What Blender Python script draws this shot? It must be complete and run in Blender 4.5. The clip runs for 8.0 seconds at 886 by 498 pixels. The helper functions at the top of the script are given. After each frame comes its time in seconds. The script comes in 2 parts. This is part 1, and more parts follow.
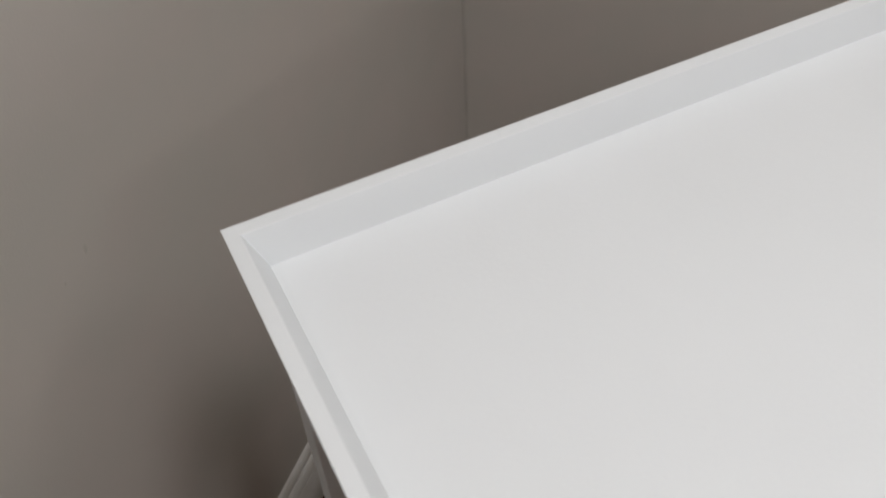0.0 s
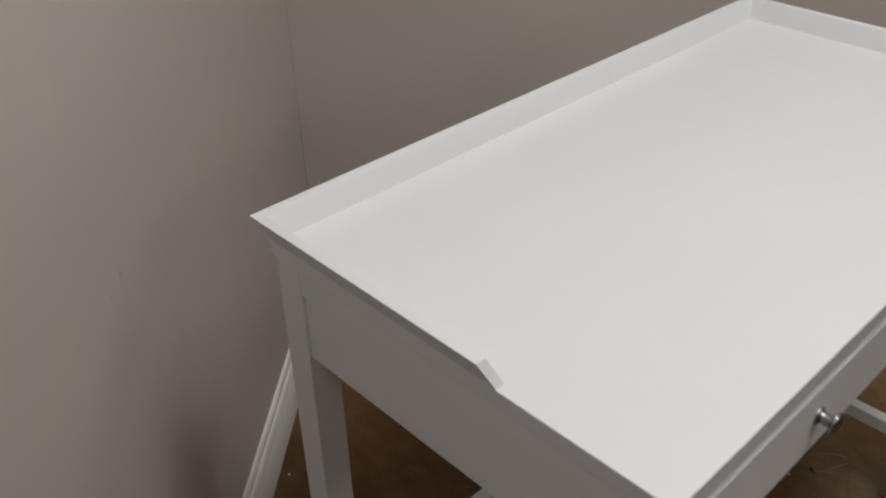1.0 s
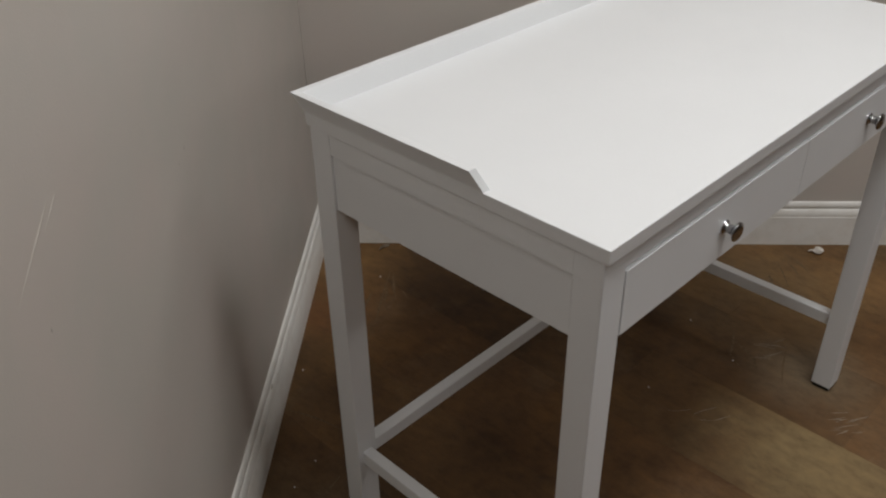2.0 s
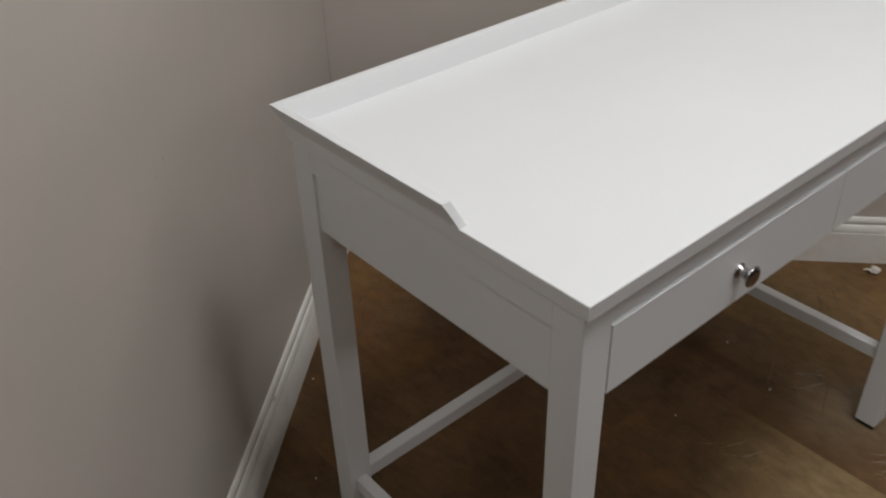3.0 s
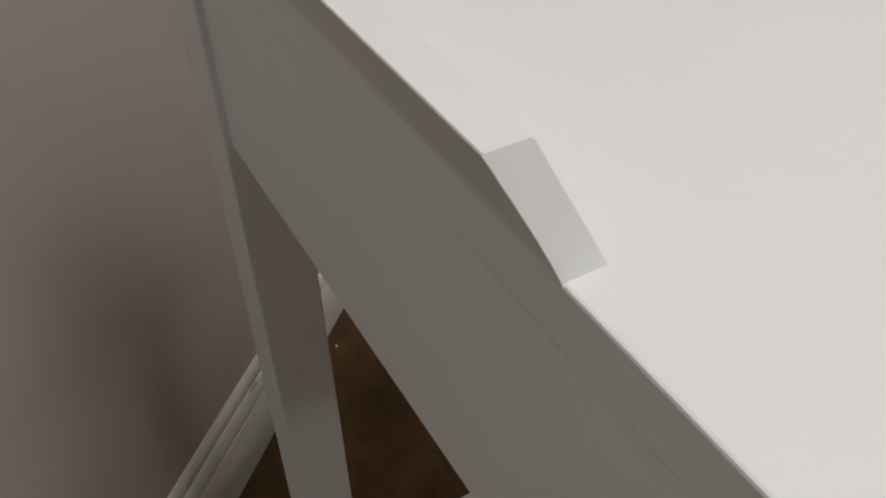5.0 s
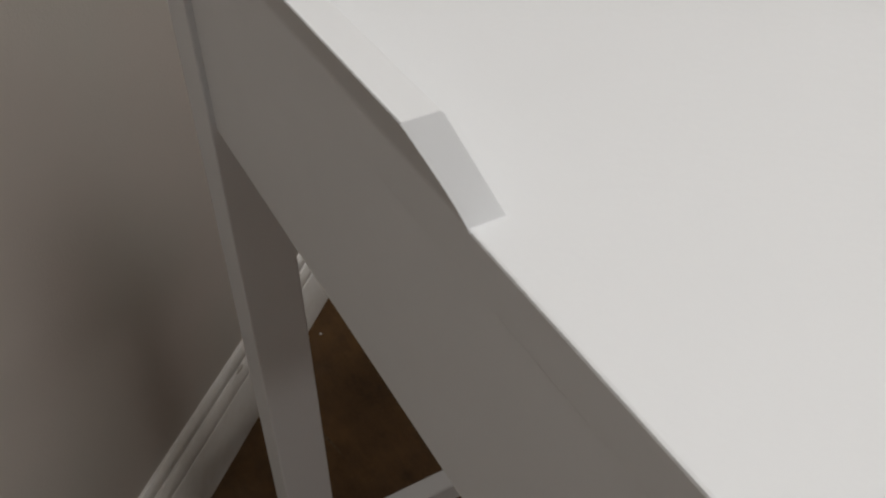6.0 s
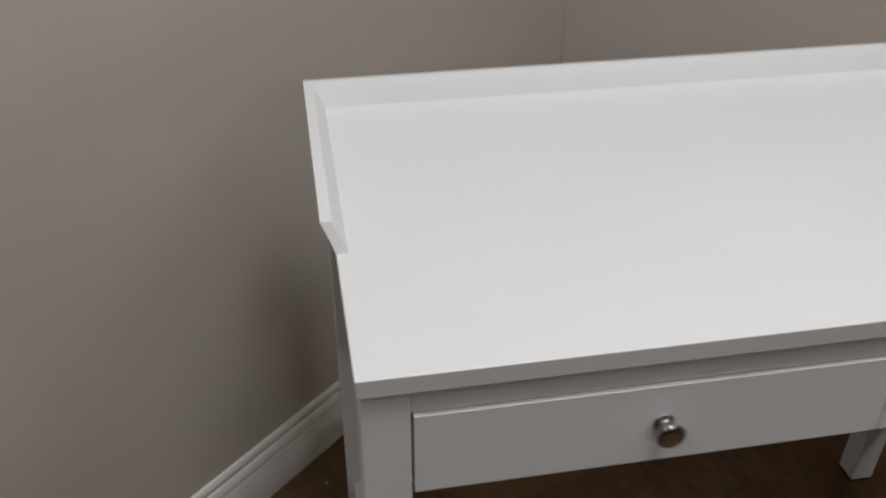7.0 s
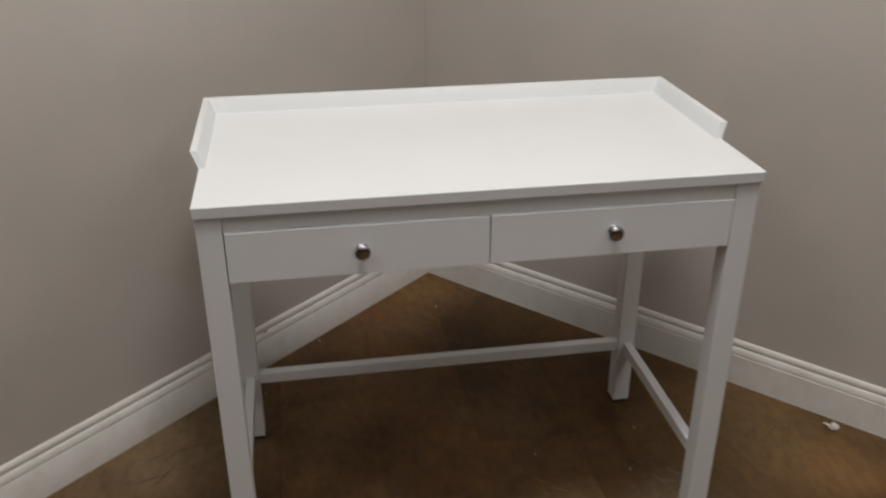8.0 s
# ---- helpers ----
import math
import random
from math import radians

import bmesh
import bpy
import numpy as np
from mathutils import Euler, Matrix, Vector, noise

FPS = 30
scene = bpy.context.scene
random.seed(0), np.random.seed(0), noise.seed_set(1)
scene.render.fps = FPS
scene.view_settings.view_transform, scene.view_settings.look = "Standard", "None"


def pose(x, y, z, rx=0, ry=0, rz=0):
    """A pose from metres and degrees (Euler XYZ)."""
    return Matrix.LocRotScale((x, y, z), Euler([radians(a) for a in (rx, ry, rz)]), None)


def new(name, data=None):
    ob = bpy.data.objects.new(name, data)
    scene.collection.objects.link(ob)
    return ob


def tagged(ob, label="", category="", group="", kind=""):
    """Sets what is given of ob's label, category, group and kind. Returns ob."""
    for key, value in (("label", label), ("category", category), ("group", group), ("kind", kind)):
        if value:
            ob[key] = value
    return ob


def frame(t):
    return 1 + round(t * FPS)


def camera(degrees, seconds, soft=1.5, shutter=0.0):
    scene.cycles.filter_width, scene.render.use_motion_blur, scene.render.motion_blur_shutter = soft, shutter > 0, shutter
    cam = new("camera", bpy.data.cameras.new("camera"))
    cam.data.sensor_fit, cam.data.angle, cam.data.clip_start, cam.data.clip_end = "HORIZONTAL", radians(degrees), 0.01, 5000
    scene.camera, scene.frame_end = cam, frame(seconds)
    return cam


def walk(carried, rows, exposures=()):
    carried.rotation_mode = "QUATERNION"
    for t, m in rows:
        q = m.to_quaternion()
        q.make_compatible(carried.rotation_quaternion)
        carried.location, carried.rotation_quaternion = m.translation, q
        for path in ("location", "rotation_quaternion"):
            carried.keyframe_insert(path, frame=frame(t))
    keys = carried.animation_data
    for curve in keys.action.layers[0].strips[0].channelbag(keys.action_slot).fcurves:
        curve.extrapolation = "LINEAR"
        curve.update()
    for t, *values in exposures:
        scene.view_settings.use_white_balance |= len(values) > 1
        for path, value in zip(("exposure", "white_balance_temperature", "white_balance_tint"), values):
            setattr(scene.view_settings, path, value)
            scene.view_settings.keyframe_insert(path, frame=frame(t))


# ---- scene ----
# seconds, place, yaw to the left from +y, pitch up, roll
PATH = [
    (0.0, -0.0488, 0.0534, 1.1876, -24.22, -46.59, -3.77),
    (0.2, -0.1246, 0.0277, 1.1961, -31.28, -42.34, -2.79),
    (0.3, -0.1608, 0.0035, 1.1986, -33.44, -40.23, -2.45),
    (0.5, -0.2294, -0.0569, 1.2083, -37.02, -37.57, -2.25),
    (1.0, -0.3813, -0.1805, 1.2366, -43.40, -33.73, -0.96),
    (1.2, -0.4340, -0.2239, 1.2310, -44.37, -33.09, -0.65),
    (1.5, -0.5235, -0.2933, 1.2305, -44.88, -33.18, -0.87),
    (1.7, -0.5761, -0.3413, 1.2298, -44.81, -33.27, -0.92),
    (2.2, -0.6180, -0.3960, 1.2320, -45.00, -33.30, -1.10),
    (2.8, -0.5453, -0.3884, 1.2297, -42.63, -33.97, -1.45),
    (3.0, -0.4682, -0.3717, 1.2269, -39.79, -34.47, -1.96),
    (3.5, -0.3233, -0.3033, 1.1842, -31.42, -35.86, -2.13),
    (3.8, -0.2368, -0.1845, 1.0971, -29.51, -37.83, -1.66),
    (4.0, -0.1832, -0.1008, 1.0385, -28.54, -38.90, -1.27),
    (4.2, -0.1475, -0.0312, 0.9813, -28.11, -39.30, -1.71),
    (4.5, -0.1030, 0.0362, 0.9219, -27.60, -40.19, -2.18),
    (4.7, -0.0903, 0.0522, 0.9015, -28.01, -39.83, -1.22),
    (5.0, -0.0765, 0.0724, 0.8758, -28.91, -41.95, -1.18),
    (5.2, -0.0767, 0.0771, 0.8707, -29.31, -41.91, -0.38),
    (6.3, -0.0934, -0.0439, 0.9356, -29.51, -41.92, 0.18),
    (6.5, -0.1024, -0.1307, 1.0057, -27.08, -42.50, 0.84),
    (6.7, -0.0919, -0.2489, 1.0797, -18.94, -39.27, 1.20),
    (6.8, -0.0745, -0.3231, 1.1185, -15.31, -37.27, 1.37),
    (7.0, -0.0233, -0.4766, 1.1950, -10.39, -33.98, 0.41),
    (7.2, 0.0175, -0.6336, 1.2560, -8.22, -30.95, -0.58),
    (7.5, 0.0675, -0.8967, 1.2747, -8.65, -26.59, -0.53),
    (7.7, 0.1130, -1.0507, 1.2820, -9.18, -26.15, -0.16),
    (8.0, 0.1684, -1.2372, 1.2803, -9.57, -26.16, 0.01),
]


# seconds, stops, kelvin, tint
EXPOSURE = [
    (0.0, -0.02, 6410, 11), (0.5, -0.10, 6630, 11), (1.0, -0.11, 6580, 11), (1.5, -0.08, 6620, 12), (1.7, -0.05, 6570, 11), (2.8, 0.21, 6420, 10), (3.0, 0.03, 6440, 10),
    (3.5, -0.06, 6550, 11), (4.0, -0.02, 6590, 11), (5.0, -0.09, 6720, 11), (5.2, 0.00, 6710, 11), (6.3, -0.17, 6520, 11), (6.5, -0.09, 6500, 11), (7.0, -0.09, 6450, 11), (7.5, -0.05, 6630, 11), (8.0, 0.14, 6650, 11),
]


def aim(x, y, z, yaw, pitch, roll):
    return pose(x, y, z, 90 + pitch, 0, yaw) @ pose(0, 0, 0, 0, 0, roll)


cam = camera(53.14, 8.0, soft=2.1, shutter=0.3)
walk(cam, [(t, aim(*row)) for t, *row in PATH], exposures=EXPOSURE)

# ---- the room's axes: the corner behind the desk and the two walls that leave it ----
CORNER = Vector((0.529, 1.196, 0.0))
TURN = radians(222.75)
ALONG_L = Vector((math.cos(TURN), math.sin(TURN), 0.0))
ALONG_R = Vector((-math.sin(TURN), math.cos(TURN), 0.0))
ROOM_L, ROOM_R, ROOM_H, WALL_T = 9.0, 9.0, 2.60, 0.12


def room(u, v, z=0.0):
    """A place u metres along the left wall and v metres along the right wall from the corner."""
    p = CORNER + ALONG_L * u + ALONG_R * v
    return Vector((p.x, p.y, z))


# ---- world and lights ----
world = bpy.data.worlds.new("world")
scene.world = world
world.use_nodes = True
world.node_tree.nodes["Background"].inputs[0].default_value = (0.55, 0.53, 0.50, 1)
world.node_tree.nodes["Background"].inputs[1].default_value = 0.02

# along the two walls, watts, length, colour of the light
LAMPS = [
    (1.14, 1.02, 26.0, 0.56, (0.990, 0.982, 0.965)), (2.95, 0.77, 8.0, 1.16, (1.0, 0.960, 0.930)),
    # the first here is an unseen fill, added to brighten the right wall
    (0.50, 2.45, 5.6, 0.56, (1.0, 0.965, 0.935)), (2.80, 4.40, 29.0, 1.16, (1.0, 0.962, 0.925)),
]
for u, v, watts, long, tint in LAMPS:
    data = bpy.data.lights.new("troffer_or_fill_lamp", "AREA")
    data.shape, data.size, data.size_y = "RECTANGLE", long, 0.56
    data.energy, data.color = watts, tint
    lamp = new("troffer_or_fill_lamp", data)
    lamp.matrix_world = Matrix.Translation(room(u, v, ROOM_H - 0.012)) @ Matrix.Rotation(TURN, 4, "Z")


# ---- materials ----
def material(name, colour, rough=0.5, metal=0.0, spec=0.5):
    m = bpy.data.materials.new(name)
    m.use_nodes = True
    b = m.node_tree.nodes["Principled BSDF"]
    b.inputs["Base Color"].default_value = (*colour, 1)
    b.inputs["Roughness"].default_value = rough
    b.inputs["Metallic"].default_value = metal
    b.inputs["Specular IOR Level"].default_value = spec
    return m, m.node_tree.nodes, m.node_tree.links, b


def noise_node(nodes, links, scale, detail=4.0, rough=0.55, coords="Object", stretch=(1, 1, 1)):
    tc, mp, n = nodes.new("ShaderNodeTexCoord"), nodes.new("ShaderNodeMapping"), nodes.new("ShaderNodeTexNoise")
    mp.inputs["Scale"].default_value = stretch
    n.inputs["Scale"].default_value, n.inputs["Detail"].default_value, n.inputs["Roughness"].default_value = scale, detail, rough
    links.new(tc.outputs[coords], mp.inputs[0])
    links.new(mp.outputs[0], n.inputs[0])
    return n


def ramp_node(nodes, links, source, stops):
    r = nodes.new("ShaderNodeValToRGB")
    while len(r.color_ramp.elements) < len(stops):
        r.color_ramp.elements.new(0.5)
    for e, (at, c) in zip(r.color_ramp.elements, stops):
        e.position, e.color = at, (*c, 1)
    links.new(source, r.inputs[0])
    return r


def mix_node(nodes, links, a, b, factor, blend="MIX"):
    m = nodes.new("ShaderNodeMix")
    m.data_type, m.blend_type = "RGBA", blend
    for value, socket in ((factor, m.inputs[0]), (a, m.inputs[6]), (b, m.inputs[7])):
        if isinstance(value, (int, float)):
            socket.default_value = value
        elif isinstance(value, tuple):
            socket.default_value = (*value, 1)
        else:
            links.new(value, socket)
    return m.outputs[2]


def bump_node(nodes, links, bsdf, heights):
    """Relief from several heights, each (socket, metres)."""
    before = None
    for socket, depth in heights:
        b = nodes.new("ShaderNodeBump")
        b.inputs["Strength"].default_value, b.inputs["Distance"].default_value = 1.0, depth
        links.new(socket, b.inputs["Height"])
        if before:
            links.new(before, b.inputs["Normal"])
        before = b.outputs[0]
    links.new(before, bsdf.inputs["Normal"])


def wall_paint():
    m, n, l, b = material("greige_wall_paint", (0.486, 0.454, 0.415), 0.6, spec=0.3)
    broad = noise_node(n, l, 1.3, 3)
    tint = ramp_node(n, l, broad.outputs[0], [(0.3, (0.471, 0.441, 0.402)), (0.7, (0.500, 0.468, 0.428))])
    peel = noise_node(n, l, 420, 3)
    fine = mix_node(n, l, tint.outputs[0], (0.472, 0.426, 0.385), 0.12)
    cloud = noise_node(n, l, 5.5, 5, 0.6)
    cr = ramp_node(n, l, cloud.outputs[0], [(0.36, (0.965, 0.985, 0.985)), (0.64, (1.03, 1.0, 1.005))])
    l.new(mix_node(n, l, fine, cr.outputs[0], 0.8, "MULTIPLY"), b.inputs["Base Color"])
    rough = noise_node(n, l, 6, 4)
    rr = ramp_node(n, l, rough.outputs[0], [(0.3, (0.48,) * 3), (0.7, (0.62,) * 3)])
    l.new(rr.outputs[0], b.inputs["Roughness"])
    wave = noise_node(n, l, 9, 2)
    bump_node(n, l, b, [(peel.outputs[0], 0.00025), (wave.outputs[0], 0.0012)])
    return m


def white_lacquer(name="white_lacquer", colour=(0.716, 0.734, 0.746), rough=0.40, grime=0.0):
    m, n, l, b = material(name, colour, rough)
    broad = noise_node(n, l, 5, 3)
    lo = tuple(c * 0.975 for c in colour)
    tint = ramp_node(n, l, broad.outputs[0], [(0.3, lo), (0.7, colour)])
    spots = noise_node(n, l, 22, 7, 0.7)
    sr = ramp_node(n, l, spots.outputs[0], [(0.34, (0.84, 0.81, 0.77)), (0.55, (1, 1, 1))])
    l.new(mix_node(n, l, tint.outputs[0], sr.outputs[0], grime, "MULTIPLY"), b.inputs["Base Color"])
    smear = noise_node(n, l, 14, 5)
    rr = ramp_node(n, l, smear.outputs[0], [(0.3, (rough - 0.05,) * 3), (0.7, (rough + 0.08,) * 3)])
    l.new(rr.outputs[0], b.inputs["Roughness"])
    peel = noise_node(n, l, 260, 2)
    bump_node(n, l, b, [(peel.outputs[0], 0.00012)])
    return m


# patches of wear and painted light on the floor: middle, radius, colour, strength
WEAR_AND_LIGHT = [
    (0.90, 0.07, 0.13, (0.185, 0.150, 0.100), 0.50), (1.30, 0.10, 0.11, (0.215, 0.120, 0.048), 0.60),
    # the first also paints light behind the desk, the last lightens the floor
    (0.51, 1.07, 0.15, (0.195, 0.108, 0.040), 0.75), (0.33, 0.96, 0.12, (0.145, 0.064, 0.024), 0.65), (-0.17, 0.42, 0.24, (0.215, 0.150, 0.085), 0.70), (1.10, 0.26, 0.25, (0.190, 0.122, 0.055), 0.60),
]

# pale front plank, with the light before the desk painted into its colour
LIT_PALE_WEAR = [(0.69, -0.11, 0.27, (0.245, 0.182, 0.090), 0.64)]


def uneven_patch(n, l, under, x, y, radius, colour, strength):
    """A patch of wear and painted light, uneven in outline, round a place on the floor, over the colour under it."""
    tc, off, ruffle, lift, away, spread = (n.new("ShaderNode" + k) for k in ("TexCoord", "VectorMath", "TexNoise", "VectorMath", "VectorMath", "MapRange"))
    ruffle.inputs["Scale"].default_value, ruffle.inputs["Detail"].default_value, ruffle.inputs["Roughness"].default_value = 6.5, 7.0, 0.68
    off.operation, lift.operation, away.operation = "SUBTRACT", "MULTIPLY_ADD", "LENGTH"
    off.inputs[1].default_value = (x + radius * 0.75, y + radius * 0.75, 0)
    lift.inputs[1].default_value = (radius * 1.5, radius * 1.5, 0)
    l.new(tc.outputs["Object"], ruffle.inputs[0])
    l.new(tc.outputs["Object"], off.inputs[0])
    l.new(ruffle.outputs["Color"], lift.inputs[0])
    l.new(off.outputs[0], lift.inputs[2])
    l.new(lift.outputs[0], away.inputs[0])
    l.new(away.outputs["Value"], spread.inputs[0])
    for k, value in zip((1, 2, 3, 4), (radius * 0.25, radius * 1.15, strength, 0.0)):
        spread.inputs[k].default_value = value
    return mix_node(n, l, under, colour, spread.outputs[0])


def floor_wood(name, shade, cast=(1.0, 1.0, 1.0), wear_and_light=WEAR_AND_LIGHT):
    m, n, l, b = material(name, (0.09, 0.06, 0.035), 0.5, spec=0.25)
    info = n.new("ShaderNodeObjectInfo")
    isle = n.new("ShaderNodeNewGeometry")
    pick = n.new("ShaderNodeMath")
    pick.operation = "FRACT"
    both = n.new("ShaderNodeMath")
    l.new(info.outputs["Random"], both.inputs[0])
    l.new(isle.outputs["Random Per Island"], both.inputs[1])
    l.new(both.outputs[0], pick.inputs[0])
    tone = ramp_node(n, l, pick.outputs[0], [(at, tuple(c * shade * k for c, k in zip(rgb, cast))) for at, rgb in ((0.0, (0.126, 0.066, 0.026)), (0.5, (0.140, 0.076, 0.031)), (1.0, (0.151, 0.088, 0.037)))])
    grain = noise_node(n, l, 18, 9, 0.7, stretch=(7, 0.6, 1))
    gr = ramp_node(n, l, grain.outputs[0], [(0.32, (0.45, 0.43, 0.41)), (0.68, (1.5, 1.5, 1.5))])
    c1 = mix_node(n, l, tone.outputs[0], gr.outputs[0], 0.12, "MULTIPLY")
    blot = noise_node(n, l, 4.2, 7, 0.64)
    br = ramp_node(n, l, blot.outputs[0], [(0.34, (0.48, 0.41, 0.34)), (0.49, (0.86, 0.80, 0.71)), (0.56, (1.12, 1.05, 0.93)), (0.70, (1.5, 1.40, 1.15))])
    c2 = mix_node(n, l, c1, br.outputs[0], 0.85, "MULTIPLY")
    warm = noise_node(n, l, 1.9, 4, 0.6)
    wr = ramp_node(n, l, warm.outputs[0], [(0.46, (0, 0, 0)), (0.70, (0.55,) * 3)])
    c3 = mix_node(n, l, c2, (0.148, 0.084, 0.038), wr.outputs[0])
    dust = noise_node(n, l, 3.6, 10, 0.72, stretch=(1.0, 1.0, 1))
    dr = ramp_node(n, l, dust.outputs[0], [(0.52, (0, 0, 0)), (0.68, (0.30,) * 3)])
    c4 = mix_node(n, l, c3, (0.170, 0.120, 0.070), dr.outputs[0])
    smear = noise_node(n, l, 34, 6, 0.7, stretch=(0.35, 1.5, 1))
    sr = ramp_node(n, l, smear.outputs[0], [(0.56, (0, 0, 0)), (0.70, (1, 1, 1))])
    worn = mix_node(n, l, (0, 0, 0), sr.outputs[0], dr.outputs[0])
    c5 = mix_node(n, l, c4, (0.24, 0.19, 0.13), worn)
    for patch in wear_and_light:
        c5 = uneven_patch(n, l, c5, *patch)
    fleck = noise_node(n, l, 26, 8, 0.72, stretch=(1.6, 0.8, 1))
    fr = ramp_node(n, l, fleck.outputs[0], [(0.34, (0.55, 0.53, 0.50)), (0.50, (1, 1, 1)), (0.68, (1.35, 1.32, 1.25))])
    c6 = mix_node(n, l, c5, fr.outputs[0], 0.55, "MULTIPLY")
    l.new(c6, b.inputs["Base Color"])
    rr = ramp_node(n, l, blot.outputs[0], [(0.3, (0.46,) * 3), (0.7, (0.66,) * 3)])
    l.new(rr.outputs[0], b.inputs["Roughness"])
    bump_node(n, l, b, [(grain.outputs[0], 0.00015), (dust.outputs[0], 0.0004)])
    return m


def ceiling_paint():
    m, n, l, b = material("white_ceiling_paint", (0.62, 0.61, 0.59), 0.85, spec=0.2)
    g = noise_node(n, l, 150, 3)
    bump_node(n, l, b, [(g.outputs[0], 0.0008)])
    return m


def chrome_metal():
    m, n, l, b = material("polished_chrome", (0.40, 0.40, 0.41), 0.05, 1.0)
    g = noise_node(n, l, 90, 3)
    rr = ramp_node(n, l, g.outputs[0], [(0.3, (0.03,) * 3), (0.7, (0.07,) * 3)])
    l.new(rr.outputs[0], b.inputs["Roughness"])
    return m


def speckled(name, a, c, scale, rough=0.85, depth=0.0006):
    m, n, l, b = material(name, a, rough, spec=0.3)
    g = noise_node(n, l, scale, 5)
    r = ramp_node(n, l, g.outputs[0], [(0.35, a), (0.68, c)])
    l.new(r.outputs[0], b.inputs["Base Color"])
    bump_node(n, l, b, [(g.outputs[0], depth)])
    return m


def lit_panel():
    m, n, l, b = material("lit_diffuser", (0.8, 0.8, 0.8), 0.6)
    b.inputs["Emission Color"].default_value = (1.0, 0.975, 0.950, 1)
    b.inputs["Emission Strength"].default_value = 1.0
    return m


GLOW = lit_panel()
WALL = wall_paint()
LACQUER = white_lacquer()
TRIM = white_lacquer("white_trim_paint", (0.748, 0.742, 0.712), 0.36, 0.5)
PLANK = floor_wood("worn_brown_plank", 0.80)
PLANK_PALE = floor_wood("pale_lit_worn_plank", 0.78, (0.95, 1.0, 1.0), WEAR_AND_LIGHT[1:] + LIT_PALE_WEAR)
# dark planks, lowered further to put the desk's shade into their colour
PLANK_DARK = floor_wood("dark_shaded_worn_plank", 0.56)
SUBFLOOR = speckled("dark_subfloor", (0.018, 0.013, 0.009), (0.03, 0.022, 0.015), 30)
CEILING = ceiling_paint()
CHROME = chrome_metal()
RUBBER = speckled("black_felt", (0.012, 0.011, 0.010), (0.03, 0.028, 0.025), 300)
RAW_WOOD = speckled("raw_pine", (0.30, 0.19, 0.10), (0.42, 0.28, 0.16), 60)
PLASTER = speckled("white_plaster_crumb", (0.62, 0.60, 0.56), (0.78, 0.76, 0.72), 200)
PAPER = speckled("white_paper", (0.52, 0.49, 0.44), (0.72, 0.69, 0.64), 120)
CAULK = speckled("grey_caulk", (0.33, 0.31, 0.277), (0.42, 0.393, 0.355), 140)
SCUFF = speckled("dark_scuff", (0.40, 0.375, 0.338), (0.45, 0.425, 0.385), 250)
RUB = speckled("pale_rub", (0.488, 0.455, 0.408), (0.515, 0.482, 0.436), 90, depth=0.0001)
KRAFT = speckled("brown_paper", (0.085, 0.062, 0.042), (0.17, 0.13, 0.09), 120)
FAINT = speckled("faint_scuff", (0.085, 0.055, 0.028), (0.165, 0.115, 0.065), 180)
DUST = speckled("pale_scratch", (0.15, 0.13, 0.10), (0.36, 0.335, 0.29), 240)


# ---- mesh helpers ----
def mesh_of(name, bm, mat, smooth=False):
    bmesh.ops.recalc_face_normals(bm, faces=bm.faces)
    me = bpy.data.meshes.new(name)
    bm.to_mesh(me)
    bm.free()
    me.materials.append(mat)
    for p in me.polygons:
        p.use_smooth = smooth
    return me


def part(name, bm, mat, parent, label="", smooth=False):
    ob = new(name, mesh_of(name, bm, mat, smooth))
    ob.parent = parent
    return tagged(ob, label)


def thing(name, label, category, place=(0, 0, 0), turn=0.0, **tags):
    ob = new(name)
    ob.empty_display_size = 0.05
    ob.matrix_world = Matrix.Translation(place) @ Matrix.Rotation(turn, 4, "Z")
    return tagged(ob, label, category, **tags)


def solid(corners, bevel=0.0, steps=2, sharp=()):
    """A closed body between two rings of corners of the same length (lower ring, upper ring); edges between two sharp corners keep no bevel."""
    bm = bmesh.new()
    low, high = ([bm.verts.new(c) for c in ring] for ring in corners)
    k = len(low)
    bm.faces.new(low[::-1])
    bm.faces.new(high)
    for i in range(k):
        bm.faces.new((low[i], low[(i + 1) % k], high[(i + 1) % k], high[i]))
    if bevel:
        keep = [{low[i] for i in ends} | {high[i] for i in ends} for ends in sharp]
        soft_edges = [e for e in bm.edges if not any(set(e.verts) <= k for k in keep)]
        bmesh.ops.bevel(bm, geom=soft_edges, offset=bevel, segments=steps, profile=0.5, affect="EDGES")
    return bm


def box(x0, x1, y0, y1, z0, z1, bevel=0.0, steps=2):
    ring = [(x0, y0), (x1, y0), (x1, y1), (x0, y1)]
    return solid([[(*p, z0) for p in ring], [(*p, z1) for p in ring]], bevel, steps)


def lathe(profile, steps=32):
    """Turns (radius, distance) round the -y axis."""
    bm = bmesh.new()
    rings = []
    for r, d in profile:
        rings.append([bm.verts.new((r * math.cos(a), -d, r * math.sin(a))) for a in (2 * math.pi * i / steps for i in range(steps))])
    for a, b in zip(rings, rings[1:]):
        for i in range(steps):
            bm.faces.new((a[i], a[(i + 1) % steps], b[(i + 1) % steps], b[i]))
    bm.faces.new(rings[0])
    bm.faces.new(rings[-1][::-1])
    return bm


def eased(ob, limit=40):
    """Smooth shading along the curved faces, with every edge past the limit kept crisp."""
    bm = bmesh.new()
    bm.from_mesh(ob.data)
    for e in bm.edges:
        e.smooth = e.is_manifold and e.calc_face_angle(0.0) < radians(limit)
    for f in bm.faces:
        f.smooth = True
    bm.to_mesh(ob.data)
    bm.free()
    return ob


# ---- walls, ceiling, baseboards ----
def slab(points, z0, z1):
    return solid([[(p.x, p.y, z0) for p in points], [(p.x, p.y, z1) for p in points]])


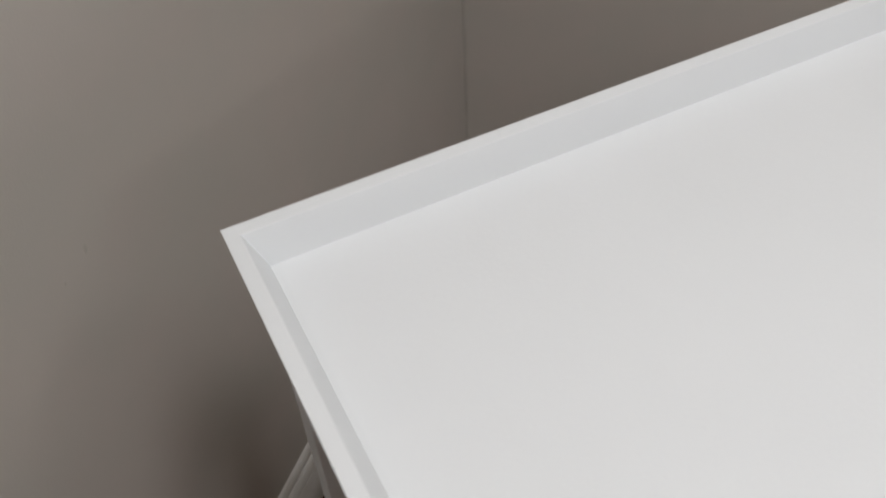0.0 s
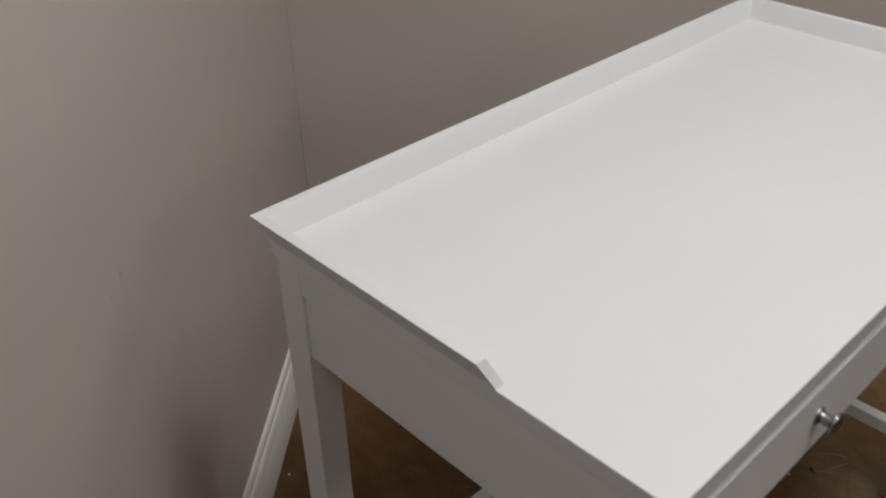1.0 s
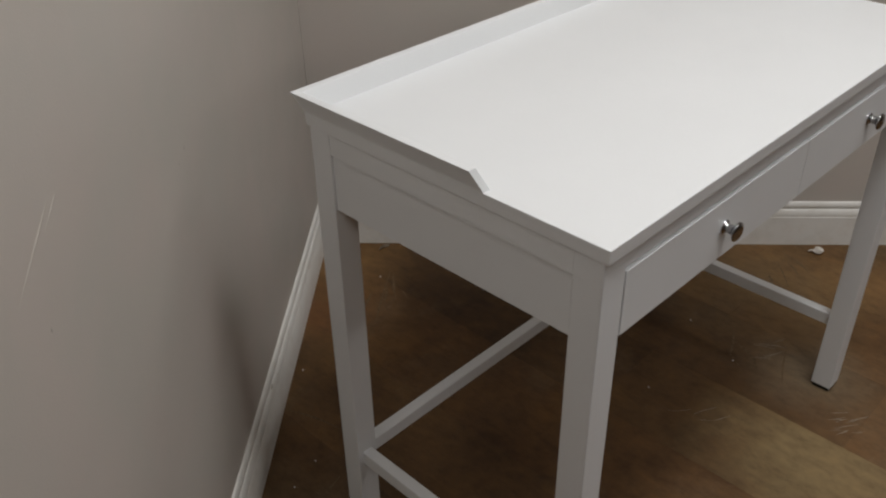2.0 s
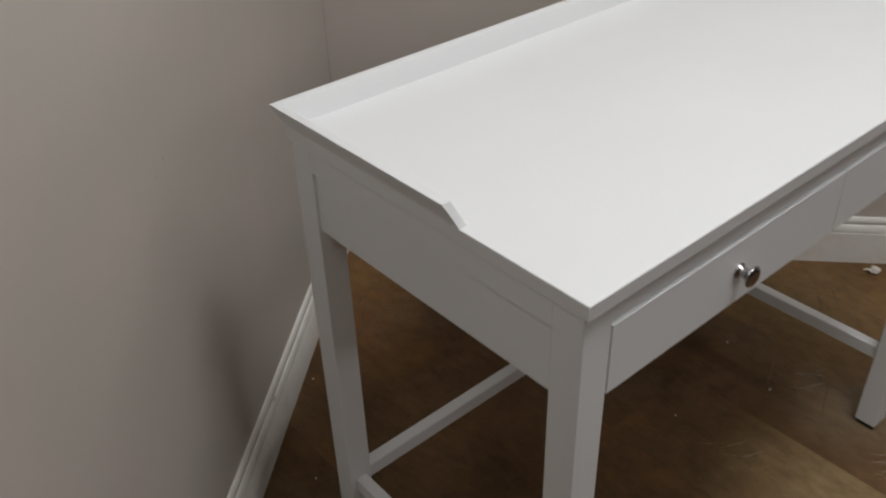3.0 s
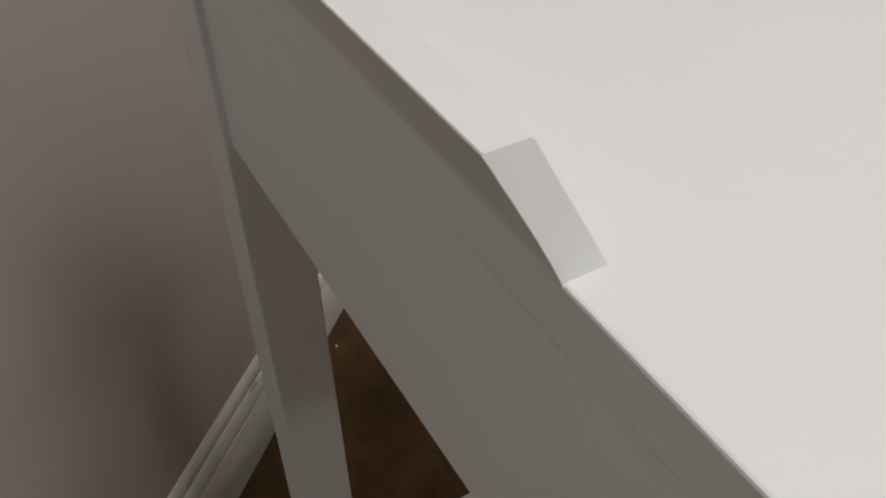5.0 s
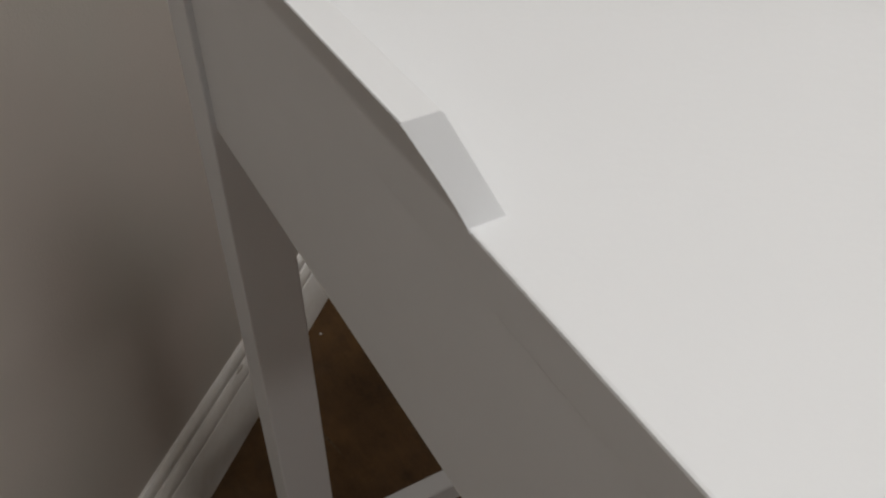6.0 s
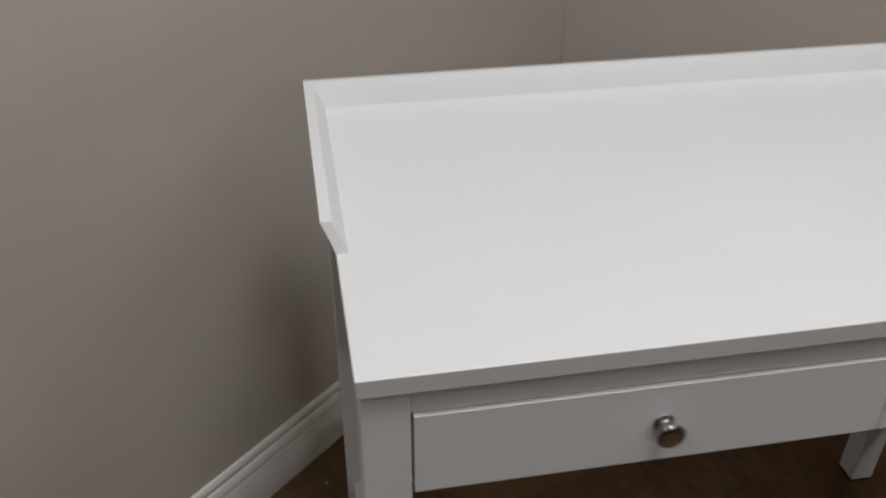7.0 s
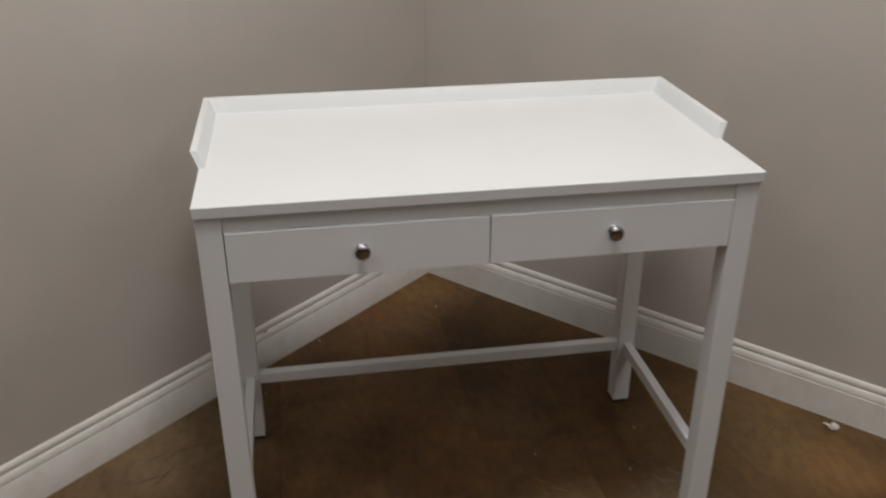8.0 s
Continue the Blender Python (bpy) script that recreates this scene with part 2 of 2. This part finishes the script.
def wall(name, a, b, out, label):
    pts = [a, b, b + out, a + out]
    ob = new(name, mesh_of(name, slab(pts, -0.1, ROOM_H + 0.1), WALL))
    return tagged(ob, label, "wall", kind="structure")


T = WALL_T
wall("wall_west", room(-T, 0), room(ROOM_L + T, 0), -ALONG_R * T, "greige painted wall meeting another at the corner")
wall("wall_north", room(0, 0), room(0, ROOM_R + T), -ALONG_L * T, "greige painted wall with white baseboard")
# these two walls and the ceiling are unseen, added to bounce light
wall("added_wall_south", room(ROOM_L, 0), room(ROOM_L, ROOM_R + T), ALONG_L * T, "plain greige painted wall, unseen, added to close the room")
wall("added_wall_east", room(0, ROOM_R), room(ROOM_L, ROOM_R), ALONG_R * T, "plain greige painted wall, unseen, added to close the room")
ceiling = new("ceiling", mesh_of("ceiling", slab([room(0, 0), room(0, ROOM_R), room(ROOM_L, ROOM_R), room(ROOM_L, 0)], ROOM_H, ROOM_H + 0.1), CEILING))
tagged(ceiling, "plain white painted ceiling, unseen, added to bounce light", "ceiling", kind="structure")

# depth from the wall, height
BASE_PROFILE = [(0.0000, 0.0000), (0.0128, 0.0000), (0.0128, 0.0792), (0.0123, 0.0800), (0.0117, 0.0805), (0.0117, 0.0814), (0.0122, 0.0826), (0.0121, 0.0858), (0.0115, 0.0900), (0.0104, 0.0940), (0.0090, 0.0970), (0.0078, 0.0988), (0.0052, 0.0996), (0.0047, 0.1012), (0.0048, 0.1032), (0.0066, 0.1044), (0.0072, 0.1072), (0.0070, 0.1110), (0.0058, 0.1150), (0.0034, 0.1181), (0.0000, 0.1190)]


def baseboard(name, a, b, inward):
    bm = bmesh.new()
    rings = [[bm.verts.new(p + inward * d + Vector((0, 0, z))) for d, z in BASE_PROFILE] for p in (a, b)]
    k = len(BASE_PROFILE)
    for i in range(k):
        bm.faces.new((rings[0][i], rings[0][(i + 1) % k], rings[1][(i + 1) % k], rings[1][i]))
    bm.faces.new(rings[0])
    bm.faces.new(rings[1][::-1])
    ob = eased(new(name, mesh_of(name, bm, TRIM)), 32)
    return tagged(ob, "white painted moulded baseboard along the wall", "baseboard", kind="structure")


baseboard("baseboard", room(0, 0), room(ROOM_L, 0), ALONG_R)
baseboard("baseboard", room(0, 0.0002), room(0, ROOM_R), ALONG_L)
# these two run along the unseen added walls
baseboard("baseboard", room(ROOM_L, 0.016), room(ROOM_L, ROOM_R - 0.016), -ALONG_L)
baseboard("baseboard", room(0.016, ROOM_R), room(ROOM_L - 0.016, ROOM_R), -ALONG_R)


def caulk_seam():
    """An uneven caulked seam up the corner."""
    bm = bmesh.new()
    rows, rng = [], random.Random(4)
    for i in range(90):
        z = 0.124 + (ROOM_H - 0.13) * i / 89
        thick = 0.10 + 1.7 * max(0.0, min(1.0, (0.62 - z) / 0.27))
        a, b = ((0.0004 + 0.0012 * rng.random()) * thick for _ in range(2))
        sway = 0.0006 * noise.noise((0, 0, z * 7))
        rows.append([bm.verts.new(room(u, v, z)) for u, v in ((a + sway + 0.0005, 0.0003), (0.0008 * thick, 0.0008 * thick), (0.0003, b - sway + 0.0005))])
    for p, q in zip(rows, rows[1:]):
        for i in range(2):
            bm.faces.new((p[i], p[i + 1], q[i + 1], q[i]))
    ob = new("trim", mesh_of("trim", bm, CAULK, True))
    return tagged(ob, "thin uneven caulked seam in the wall corner", "caulk seam", kind="structure")


caulk_seam()


def nick(u, z, wide, tall, lean, parent_wall, mat=SCUFF, label="small dark scuff mark"):
    """A small dented scuff on a wall face."""
    bm = bmesh.new()
    rng = random.Random(int(u * 1000))
    ring = []
    for i in range(12):
        a = 2 * math.pi * i / 12
        r = 1 + 0.3 * rng.uniform(-1, 1)
        x, y = wide / 2 * r * math.cos(a), tall / 2 * r * math.sin(a)
        ring.append((x * math.cos(lean) - y * math.sin(lean), x * math.sin(lean) + y * math.cos(lean)))
    mid = bm.verts.new(room(u, 0.0009, z))
    vs = [bm.verts.new(room(u + a, 0.0002, z + b)) for a, b in ring]
    for a, b in zip(vs, vs[1:] + vs[:1]):
        bm.faces.new((mid, a, b))
    return part("scuff", bm, mat, parent_wall, label)


for u, z, wide, tall, lean in ((0.860, 0.699, 0.0035, 0.0095, 0.25), (0.890, 0.690, 0.002, 0.003, 0.3), (0.630, 0.850, 0.003, 0.003, 0.0), (1.285, 0.727, 0.003, 0.006, 0.2)):
    nick(u, z, wide, tall, lean, bpy.data.objects["wall_west"])
for u, z, wide, tall, lean in ((1.266, 0.811, 0.004, 0.120, 1.05), (1.226, 0.822, 0.003, 0.050, 1.05)):
    nick(u, z, wide, tall, lean, bpy.data.objects["wall_west"], RUB, "faint pale rub mark")


chip = bmesh.new()
bmesh.ops.create_icosphere(chip, subdivisions=2, radius=0.5)
bmesh.ops.transform(chip, matrix=Matrix.Translation(room(0.668, 0.0085, 0.100)) @ Matrix.Rotation(TURN, 4, "Z") @ Matrix.Diagonal((0.016, 0.003, 0.005, 1)), verts=chip.verts)
part("nick", chip, SCUFF, bpy.data.objects["baseboard"], "dark chipped spot in the paint", True)


# ---- ceiling lights ----
def troffer(u, v, long):
    shape, half = ("long" if long > 1 else "square"), long / 2 + 0.01
    ob = thing("ceiling_light", shape + " white ceiling light panel, assumed out of view, switched on", "ceiling light", room(u, v, ROOM_H), TURN, group="ceiling lights")
    for x0, x1, y0, y1 in ((-half - 0.03, half + 0.03, -0.32, -0.29), (-half - 0.03, half + 0.03, 0.29, 0.32), (-half - 0.03, -half, -0.29, 0.29), (half, half + 0.03, -0.29, 0.29)):
        part("frame", box(x0, x1, y0, y1, -0.018, 0.0, 0.003), TRIM, ob)
    part("diffuser", box(-half, half, -0.29, 0.29, -0.006, -0.002), GLOW, ob, "glowing white diffuser panel")
    return ob


# panels for lamps out of view; the third only houses the added fill
for u, v, _, long, _ in LAMPS:
    troffer(u, v, long)


# ---- desk ----
W, D, H = 0.9095, 0.4750, 0.760
LEG_X, LEG_Y0, LEG_Y1 = (0.0026, 0.0415), (0.0060, 0.0440), (0.4310, 0.4690)
LEGS = [(LEG_X, LEG_Y0), ((W - 0.0445, W - 0.0050), LEG_Y0), ((0.0024, 0.0395), LEG_Y1), ((W - 0.0440, W - 0.0052), LEG_Y1)]
Z_SLAB, Z_BAND, Z_APRON = 0.7415, 0.7110, 0.6290
RIM_H, FLARE, FLARE_B, RIM_T = 0.0276, 0.0118, 0.0091, 0.0107

desk = thing("writing_desk", "white lacquered wooden writing desk with raised rim and two drawers", "desk")

# the top: a bevelled board with a slightly eased edge
ring_low = [(0.0008, 0.0008), (W - 0.0008, 0.0008), (W - 0.0008, D - 0.0008), (0.0008, D - 0.0008)]
ring_top = [(0, 0), (W, 0), (W, D), (0, D)]
part("tabletop", solid([[(*p, Z_SLAB) for p in ring_low], [(*p, H) for p in ring_top]], 0.0010), LACQUER, desk)


def loft(rings):
    """A closed body through rings of corners."""
    bm = bmesh.new()
    vs = [[bm.verts.new(c) for c in ring] for ring in rings]
    k = len(vs[0])
    for a, b in zip(vs, vs[1:]):
        for i in range(k):
            bm.faces.new((a[i], a[(i + 1) % k], b[(i + 1) % k], b[i]))
    bm.faces.new(vs[0][::-1])
    bm.faces.new(vs[-1])
    return bm


# the rim's section: how far up (0 to 1), how far out from the desk's edge, how far in: a hollow outer face, an eased top, a leaning inner face
SECTION = [(-0.04, 0.0)] + [(u / 5, (u / 5) ** 1.1) for u in range(5)] + [(0.985, 0.985), (1.0, 0.965)]
INNER = [(1.0, 0.9), (0.988, 0.25), (0.965, 0.0), (0.5, 0.0), (-0.04, 0.0)]


def rim_ring(at):
    """The section's corners as at(up, flare share, inset) places them."""
    return [at(u, f, 0.0) for u, f in SECTION] + [at(u, u, RIM_T - k * 0.0008) for u, k in INNER]


def rim_side(mirror):
    """A side board of the rim, leaning outwards, with a slanted front end and a mitre at the back."""
    f = (lambda x: W - x) if mirror else (lambda x: x)
    front = rim_ring(lambda u, k, inset: (f(inset - FLARE * k), 0.1652 + 0.0105 * u, H + RIM_H * u))
    back = rim_ring(lambda u, k, inset: (f(inset - FLARE * k), D - inset + FLARE_B * k, H + RIM_H * u))
    return loft([front, back])


def rim_back():
    left = rim_ring(lambda u, k, inset: (inset - FLARE * k, D - inset + FLARE_B * k, H + RIM_H * u))
    return loft([left, [(W - x, y, z) for x, y, z in left]])


eased(part("rim_board", rim_side(False), LACQUER, desk), 28)
eased(part("rim_board", rim_side(True), LACQUER, desk), 28)
eased(part("rim_board", rim_back(), LACQUER, desk), 28)

for (x0, x1), (y0, y1) in LEGS:
    leg = part("leg", box(x0, x1, y0, y1, 0.009, Z_SLAB, 0.0011), LACQUER, desk)
    part("foot_pad", box(x0 + 0.003, x1 - 0.003, y0 + 0.003, y1 - 0.003, 0.0, 0.0095, 0.0008, 1), RUBBER, leg, "black felt foot pad")

# rails under the top, flush with the legs, and the set-back aprons below them
for mirror in (False, True):
    f = (lambda a, b: (W - b, W - a)) if mirror else (lambda a, b: (a, b))
    part("side_rail", box(*f(0.0030, 0.0240), LEG_Y0[1], LEG_Y1[0], Z_BAND, Z_SLAB), LACQUER, desk)
    part("apron", box(*f(0.0061, 0.0220), LEG_Y0[1], LEG_Y1[0], Z_APRON, Z_BAND), LACQUER, desk)
    part("stretcher", box(*f(0.0115, 0.0310), LEG_Y0[1] - 0.002, LEG_Y1[0] + 0.002, 0.1435, 0.1685, 0.0016), LACQUER, desk)
    part("corner_block", box(*f(0.0445, 0.0600), 0.046, 0.075, 0.622, 0.668, 0.001, 1), RAW_WOOD, desk, "unpainted wooden corner block")
part("front_rail", box(LEG_X[1], W - 0.0445, 0.0092, 0.0300, 0.7138, Z_SLAB, 0.0006, 1), LACQUER, desk)
part("back_apron", box(0.0385, W - 0.0430, 0.4450, 0.4630, Z_APRON, Z_SLAB, 0.0008, 1), LACQUER, desk)
part("stretcher", box(LEG_X[1] - 0.004, W - 0.0420, 0.4365, 0.4570, 0.1480, 0.1736, 0.0016), LACQUER, desk)
part("divider", box(W / 2 - 0.009, W / 2 + 0.009, 0.030, 0.4450, 0.650, 0.7138), LACQUER, desk)

KNOB = [(0.0001, -0.001), (0.0092, -0.001), (0.0095, 0.0008), (0.0087, 0.0020), (0.0064, 0.0030), (0.0054, 0.0048), (0.0057, 0.0064), (0.0063, 0.0076), (0.0057, 0.0088),
        (0.0060, 0.0106), (0.0078, 0.0127), (0.0106, 0.0143), (0.0122, 0.0154), (0.0126, 0.0163), (0.0122, 0.0173), (0.0106, 0.0187), (0.0080, 0.0198), (0.0046, 0.0205), (0.0001, 0.0207)]
Y_FACE, Z_D0, Z_D1 = 0.0055, 0.6285, 0.7126


def drawer(x0, x1):
    ob = part("drawer", box(x0, x1, Y_FACE, 0.0220, Z_D0, Z_D1, 0.0007), LACQUER, desk, "white flat-fronted drawer, closed")
    for a, b, c, d in ((x0 + 0.012, x0 + 0.022, 0.022, 0.400), (x1 - 0.022, x1 - 0.012, 0.022, 0.400), (x0 + 0.022, x1 - 0.022, 0.390, 0.400)):
        part("drawer_side", box(a, b, c, d, Z_D0 + 0.010, 0.700), RAW_WOOD, ob, "unpainted drawer box board")
    part("drawer_bottom", box(x0 + 0.022, x1 - 0.022, 0.022, 0.390, Z_D0 + 0.016, Z_D0 + 0.020), RAW_WOOD, ob, "thin drawer bottom board")
    return ob


for x0, x1, xk in ((0.0434, W / 2 - 0.0010, 0.2500), (W / 2 + 0.0010, W - 0.0462, W - 0.2500)):
    front = drawer(x0, x1)
    knob = part("knob", lathe(KNOB), CHROME, front, "round polished chrome knob", True)
    knob.location = (xk, Y_FACE, 0.6725)


# ---- litter on the floor ----
def crumpled(size, folds, seed, steps=14):
    """A crumpled scrap: a bent, folded strip with thickness."""
    bm, rng = bmesh.new(), random.Random(seed)
    ph = [rng.uniform(0, 6.3) for _ in range(6)]
    top, low = [], []
    for i in range(steps + 1):
        s = i / steps
        x = (s - 0.5) * size[0]
        bend = 0.35 * size[1] * math.sin(folds * s * 3 + ph[0])
        wide = size[1] * (0.30 + 0.75 * s * s * (1.25 - s) * 2.2 + 0.22 * noise.noise((s * 7, seed, 0)))
        rt, rl = [], []
        for j in range(6):
            w = (j / 5 - 0.5) * wide * 2
            z = size[2] * (0.45 + 0.35 * math.sin(folds * 2 * s * 3.1 + ph[1] + j * 0.9) + 0.25 * noise.noise((s * 6 + seed, j * 0.7, 3)))
            z = max(z, 0.0016)
            p = Vector((x + 0.15 * size[1] * noise.noise((s * 4, j, seed)), bend + w, z))
            rt.append(bm.verts.new(p))
            rl.append(bm.verts.new(p - Vector((0, 0, min(z, 0.0014)))))
        top.append(rt)
        low.append(rl)
    for i in range(steps):
        for j in range(5):
            bm.faces.new((top[i][j], top[i + 1][j], top[i + 1][j + 1], top[i][j + 1]))
            bm.faces.new((low[i][j], low[i][j + 1], low[i + 1][j + 1], low[i + 1][j]))
    for i in range(steps):
        bm.faces.new((top[i][0], low[i][0], low[i + 1][0], top[i + 1][0]))
        bm.faces.new((top[i][5], top[i + 1][5], low[i + 1][5], low[i][5]))
    for j in range(5):
        bm.faces.new((top[0][j], top[0][j + 1], low[0][j + 1], low[0][j]))
        bm.faces.new((top[-1][j], low[-1][j], low[-1][j + 1], top[-1][j + 1]))
    return bm


def scrap(name, place, turn, size, folds, seed, mat, label):
    ob = new(name, mesh_of(name, crumpled(size, folds, seed), mat))
    ob.matrix_world = Matrix.Translation(place) @ Matrix.Rotation(radians(turn), 4, "Z")
    return tagged(ob, label, "paper scrap")


def wad(seed):
    """A crumpled lump with one thin curled corner that arches away from it along -x."""
    bm = bmesh.new()
    bmesh.ops.create_icosphere(bm, subdivisions=4, radius=1.0)
    for v in bm.verts:
        p = v.co.copy()
        lump = min(1.0, max(0.0, (p.x + 0.35) / 0.6))
        lump = lump * lump * (3 - 2 * lump)
        wide, tall = 0.0042 + 0.0098 * lump, 0.0026 + 0.0062 * lump
        q = Vector((p.x * 0.0205, p.y * wide, p.z * tall))
        arch = max(0.0, -p.x - 0.1)
        q.z += 0.0075 * math.sin(min(1.0, arch) * math.pi) * (1 - lump) + 0.006 * lump
        q.y += 0.006 * arch * arch
        crease = abs(noise.noise(q * 210 + Vector((seed, 0, 0)))) + 0.6 * abs(noise.noise(q * 480 + Vector((0, seed, 0))))
        v.co = q + p * (0.0032 * (0.45 - crease)) * (0.35 + 0.65 * lump)
    low = min(v.co.z for v in bm.verts)
    for v in bm.verts:
        v.co.z -= low
    return bm


white_scrap = new("paper_scrap", mesh_of("paper_scrap", wad(4.0), PAPER))
white_scrap.matrix_world = Matrix.Translation((1.331, 0.252, 0.0)) @ Matrix.Rotation(radians(-38), 4, "Z") @ Matrix.Scale(0.88, 4)
tagged(white_scrap, "small crumpled white paper scrap lying on the floor", "paper scrap")
scrap("paper_scrap", (0.613, 1.056, 0.0), 20, (0.034, 0.009, 0.006), 1.1, 8, KRAFT, "small flat torn brown paper scrap near the baseboard")

CRUMBS = [(0.1785, 0.830, 3.0), (0.823, 0.194, 3.2), (0.883, 0.332, 2.4), (0.632, 0.276, 2.2), (0.519, 0.964, 3.0), (0.036, 0.610, 2.2), (-0.030, 0.587, 2.8)]
for i, (x, y, mm) in enumerate(CRUMBS):
    bm = bmesh.new()
    bmesh.ops.create_icosphere(bm, subdivisions=2, radius=1.0)
    for v in bm.verts:
        v.co *= 1 + 0.35 * noise.noise(v.co * 1.7 + Vector((i * 3.1, 0, 0)))
        v.co.z = max(v.co.z * 0.7, -0.5)
        v.co *= mm / 1600
    low = min(v.co.z for v in bm.verts)
    for v in bm.verts:
        v.co.z -= low
    ob = new("plaster_crumb", mesh_of("plaster_crumb", bm, PLASTER))
    ob.location = (x, y, 0.0)
    tagged(ob, "tiny white plaster crumb on the floor", "crumb", group="plaster crumbs")


# ---- floor planks ----
def scratch(points, wide):
    """A thin pale scratch along the floor, tapering at both ends."""
    bm = bmesh.new()
    pts = [Vector((*p, 0.0003)) for p in points]
    steps, rows = 10, []
    for i in range(steps + 1):
        s = i / steps
        a, b, c = pts[0], pts[1], pts[2]
        p = a * (1 - s) ** 2 + b * 2 * s * (1 - s) + c * s * s
        d = ((b - a) * (1 - s) + (c - b) * s).normalized()
        side = Vector((-d.y, d.x, 0)) * wide * (0.15 + math.sin(math.pi * s) * (0.7 + 0.3 * noise.noise((s * 9, p.x * 20, 0)))) / 2
        rows.append((bm.verts.new(p - side), bm.verts.new(p + side)))
    for (a, b), (c, d) in zip(rows, rows[1:]):
        bm.faces.new((a, b, d, c))
    return bm


floor = new("floor", mesh_of("floor", slab([room(-T, -T), room(-T, ROOM_R + T), room(ROOM_L + T, ROOM_R + T), room(ROOM_L + T, -T)], -0.06, -0.004), SUBFLOOR))
tagged(floor, "worn dark brown wood plank floor with scratches and stains", "floor", kind="structure")
RING = [room(0, 0), room(0, ROOM_R), room(ROOM_L, ROOM_R), room(ROOM_L, 0)]
MID = sum(RING, Vector()) / 4


def clipped(poly):
    """The part of a convex outline that lies inside the room."""
    for a, b in zip(RING, RING[1:] + RING[:1]):
        side = (b - a).cross(MID - a).z
        inside = lambda p: (b - a).cross(p - a).z * side >= 0
        out = []
        for p, q in zip(poly, poly[1:] + poly[:1]):
            if inside(p):
                out.append(p)
            if inside(p) != inside(q):
                ea, eb = (b - a).cross(p - a).z, (b - a).cross(q - a).z
                out.append(p + (q - p) * (ea / (ea - eb)))
        poly = out
        if len(poly) < 3:
            return []
    return poly


PLANK_W, PLANK_L, GAP = 0.2217, 1.22, 0.00015


def plank_mesh(bm, poly):
    low = [bm.verts.new((p.x, p.y, -0.004)) for p in poly]
    top = [bm.verts.new((p.x, p.y, 0.0)) for p in poly]
    bm.faces.new(top)
    bm.faces.new(low[::-1])
    for a in range(len(poly)):
        b = (a + 1) % len(poly)
        bm.faces.new((low[a], low[b], top[b], top[a]))


rng = random.Random(11)
far = bmesh.new()
for i in range(-34, 38):
    x0 = 0.0750 + i * PLANK_W
    start = {2: 0.335, 3: -0.080}.get(i, rng.uniform(0, PLANK_L))
    for k in range(-12, 4):
        y0 = start + k * PLANK_L
        x1, y1 = x0 + PLANK_W - GAP, y0 + PLANK_L - GAP
        poly = clipped([Vector((x0 + GAP, y0 + GAP, 0)), Vector((x1, y0 + GAP, 0)), Vector((x1, y1, 0)), Vector((x0 + GAP, y1, 0))])
        if not poly:
            continue
        if -0.95 < x0 < 1.75 and -0.9 < y0 + PLANK_L / 2 < 1.6:
            bm = bmesh.new()
            plank_mesh(bm, poly)
            # planks beneath the desk take the dark tone, part plank and part shade
            near = {2: PLANK_PALE if y0 < 0.2 else PLANK_DARK, 3: PLANK_DARK if y0 > -0.2 else PLANK, -1: PLANK_DARK, 0: PLANK, 1: PLANK, 4: PLANK}.get(i)
            part("plank", bm, near or rng.choice((PLANK, PLANK, PLANK_PALE, PLANK_DARK)), floor)
        else:
            plank_mesh(far, poly)
tagged(part("far_planks", far, PLANK, floor), kind="stuff")

rng = random.Random(21)
# middle, spread and count of the scuffed patches, then single longer scratches
for cx, cy, sx, sy, count in ((0.790, -0.062, 0.035, 0.030, 11), (0.915, 0.160, 0.045, 0.020, 6), (0.620, 0.150, 0.060, 0.030, 4)):
    for _ in range(count):
        x, y = rng.gauss(cx, sx * 0.6), rng.gauss(cy, sy * 0.6)
        a, r = rng.uniform(-1.15, -0.35), rng.uniform(0.008, 0.030)
        dx, dy, bend = r * math.cos(a), r * math.sin(a), rng.uniform(-0.3, 0.3)
        strokes = ((x - dx, y - dy), (x - bend * dy, y + bend * dx), (x + dx, y + dy))
        part("scratch", scratch(strokes, rng.uniform(0.0006, 0.0022)), DUST, floor, "pale worn scratch")
# broad soft smears
for cx, cy, count in ((-0.150, 0.420, 8), (-0.020, 0.520, 6), (0.440, 0.960, 6), (0.880, 0.150, 5), (1.150, 0.250, 4)):
    for _ in range(count):
        x, y, a, r = rng.gauss(cx, 0.06), rng.gauss(cy, 0.04), rng.uniform(0.3, 1.2), rng.uniform(0.02, 0.06)
        dx, dy, bend = r * math.cos(a), r * math.sin(a), rng.uniform(-0.25, 0.25)
        part("smear", scratch(((x - dx, y - dy), (x - bend * dy, y + bend * dx), (x + dx, y + dy)), rng.uniform(0.003, 0.009)), FAINT, floor, "faint pale smear")
for strokes, wide in ((((0.560, 0.970), (0.470, 0.905), (0.390, 0.838)), 0.0045), (((0.079, 0.762), (0.112, 0.705), (0.122, 0.632)), 0.0050)):
    part("scratch", scratch(strokes, wide), FAINT, floor, "faint brown scuff line")
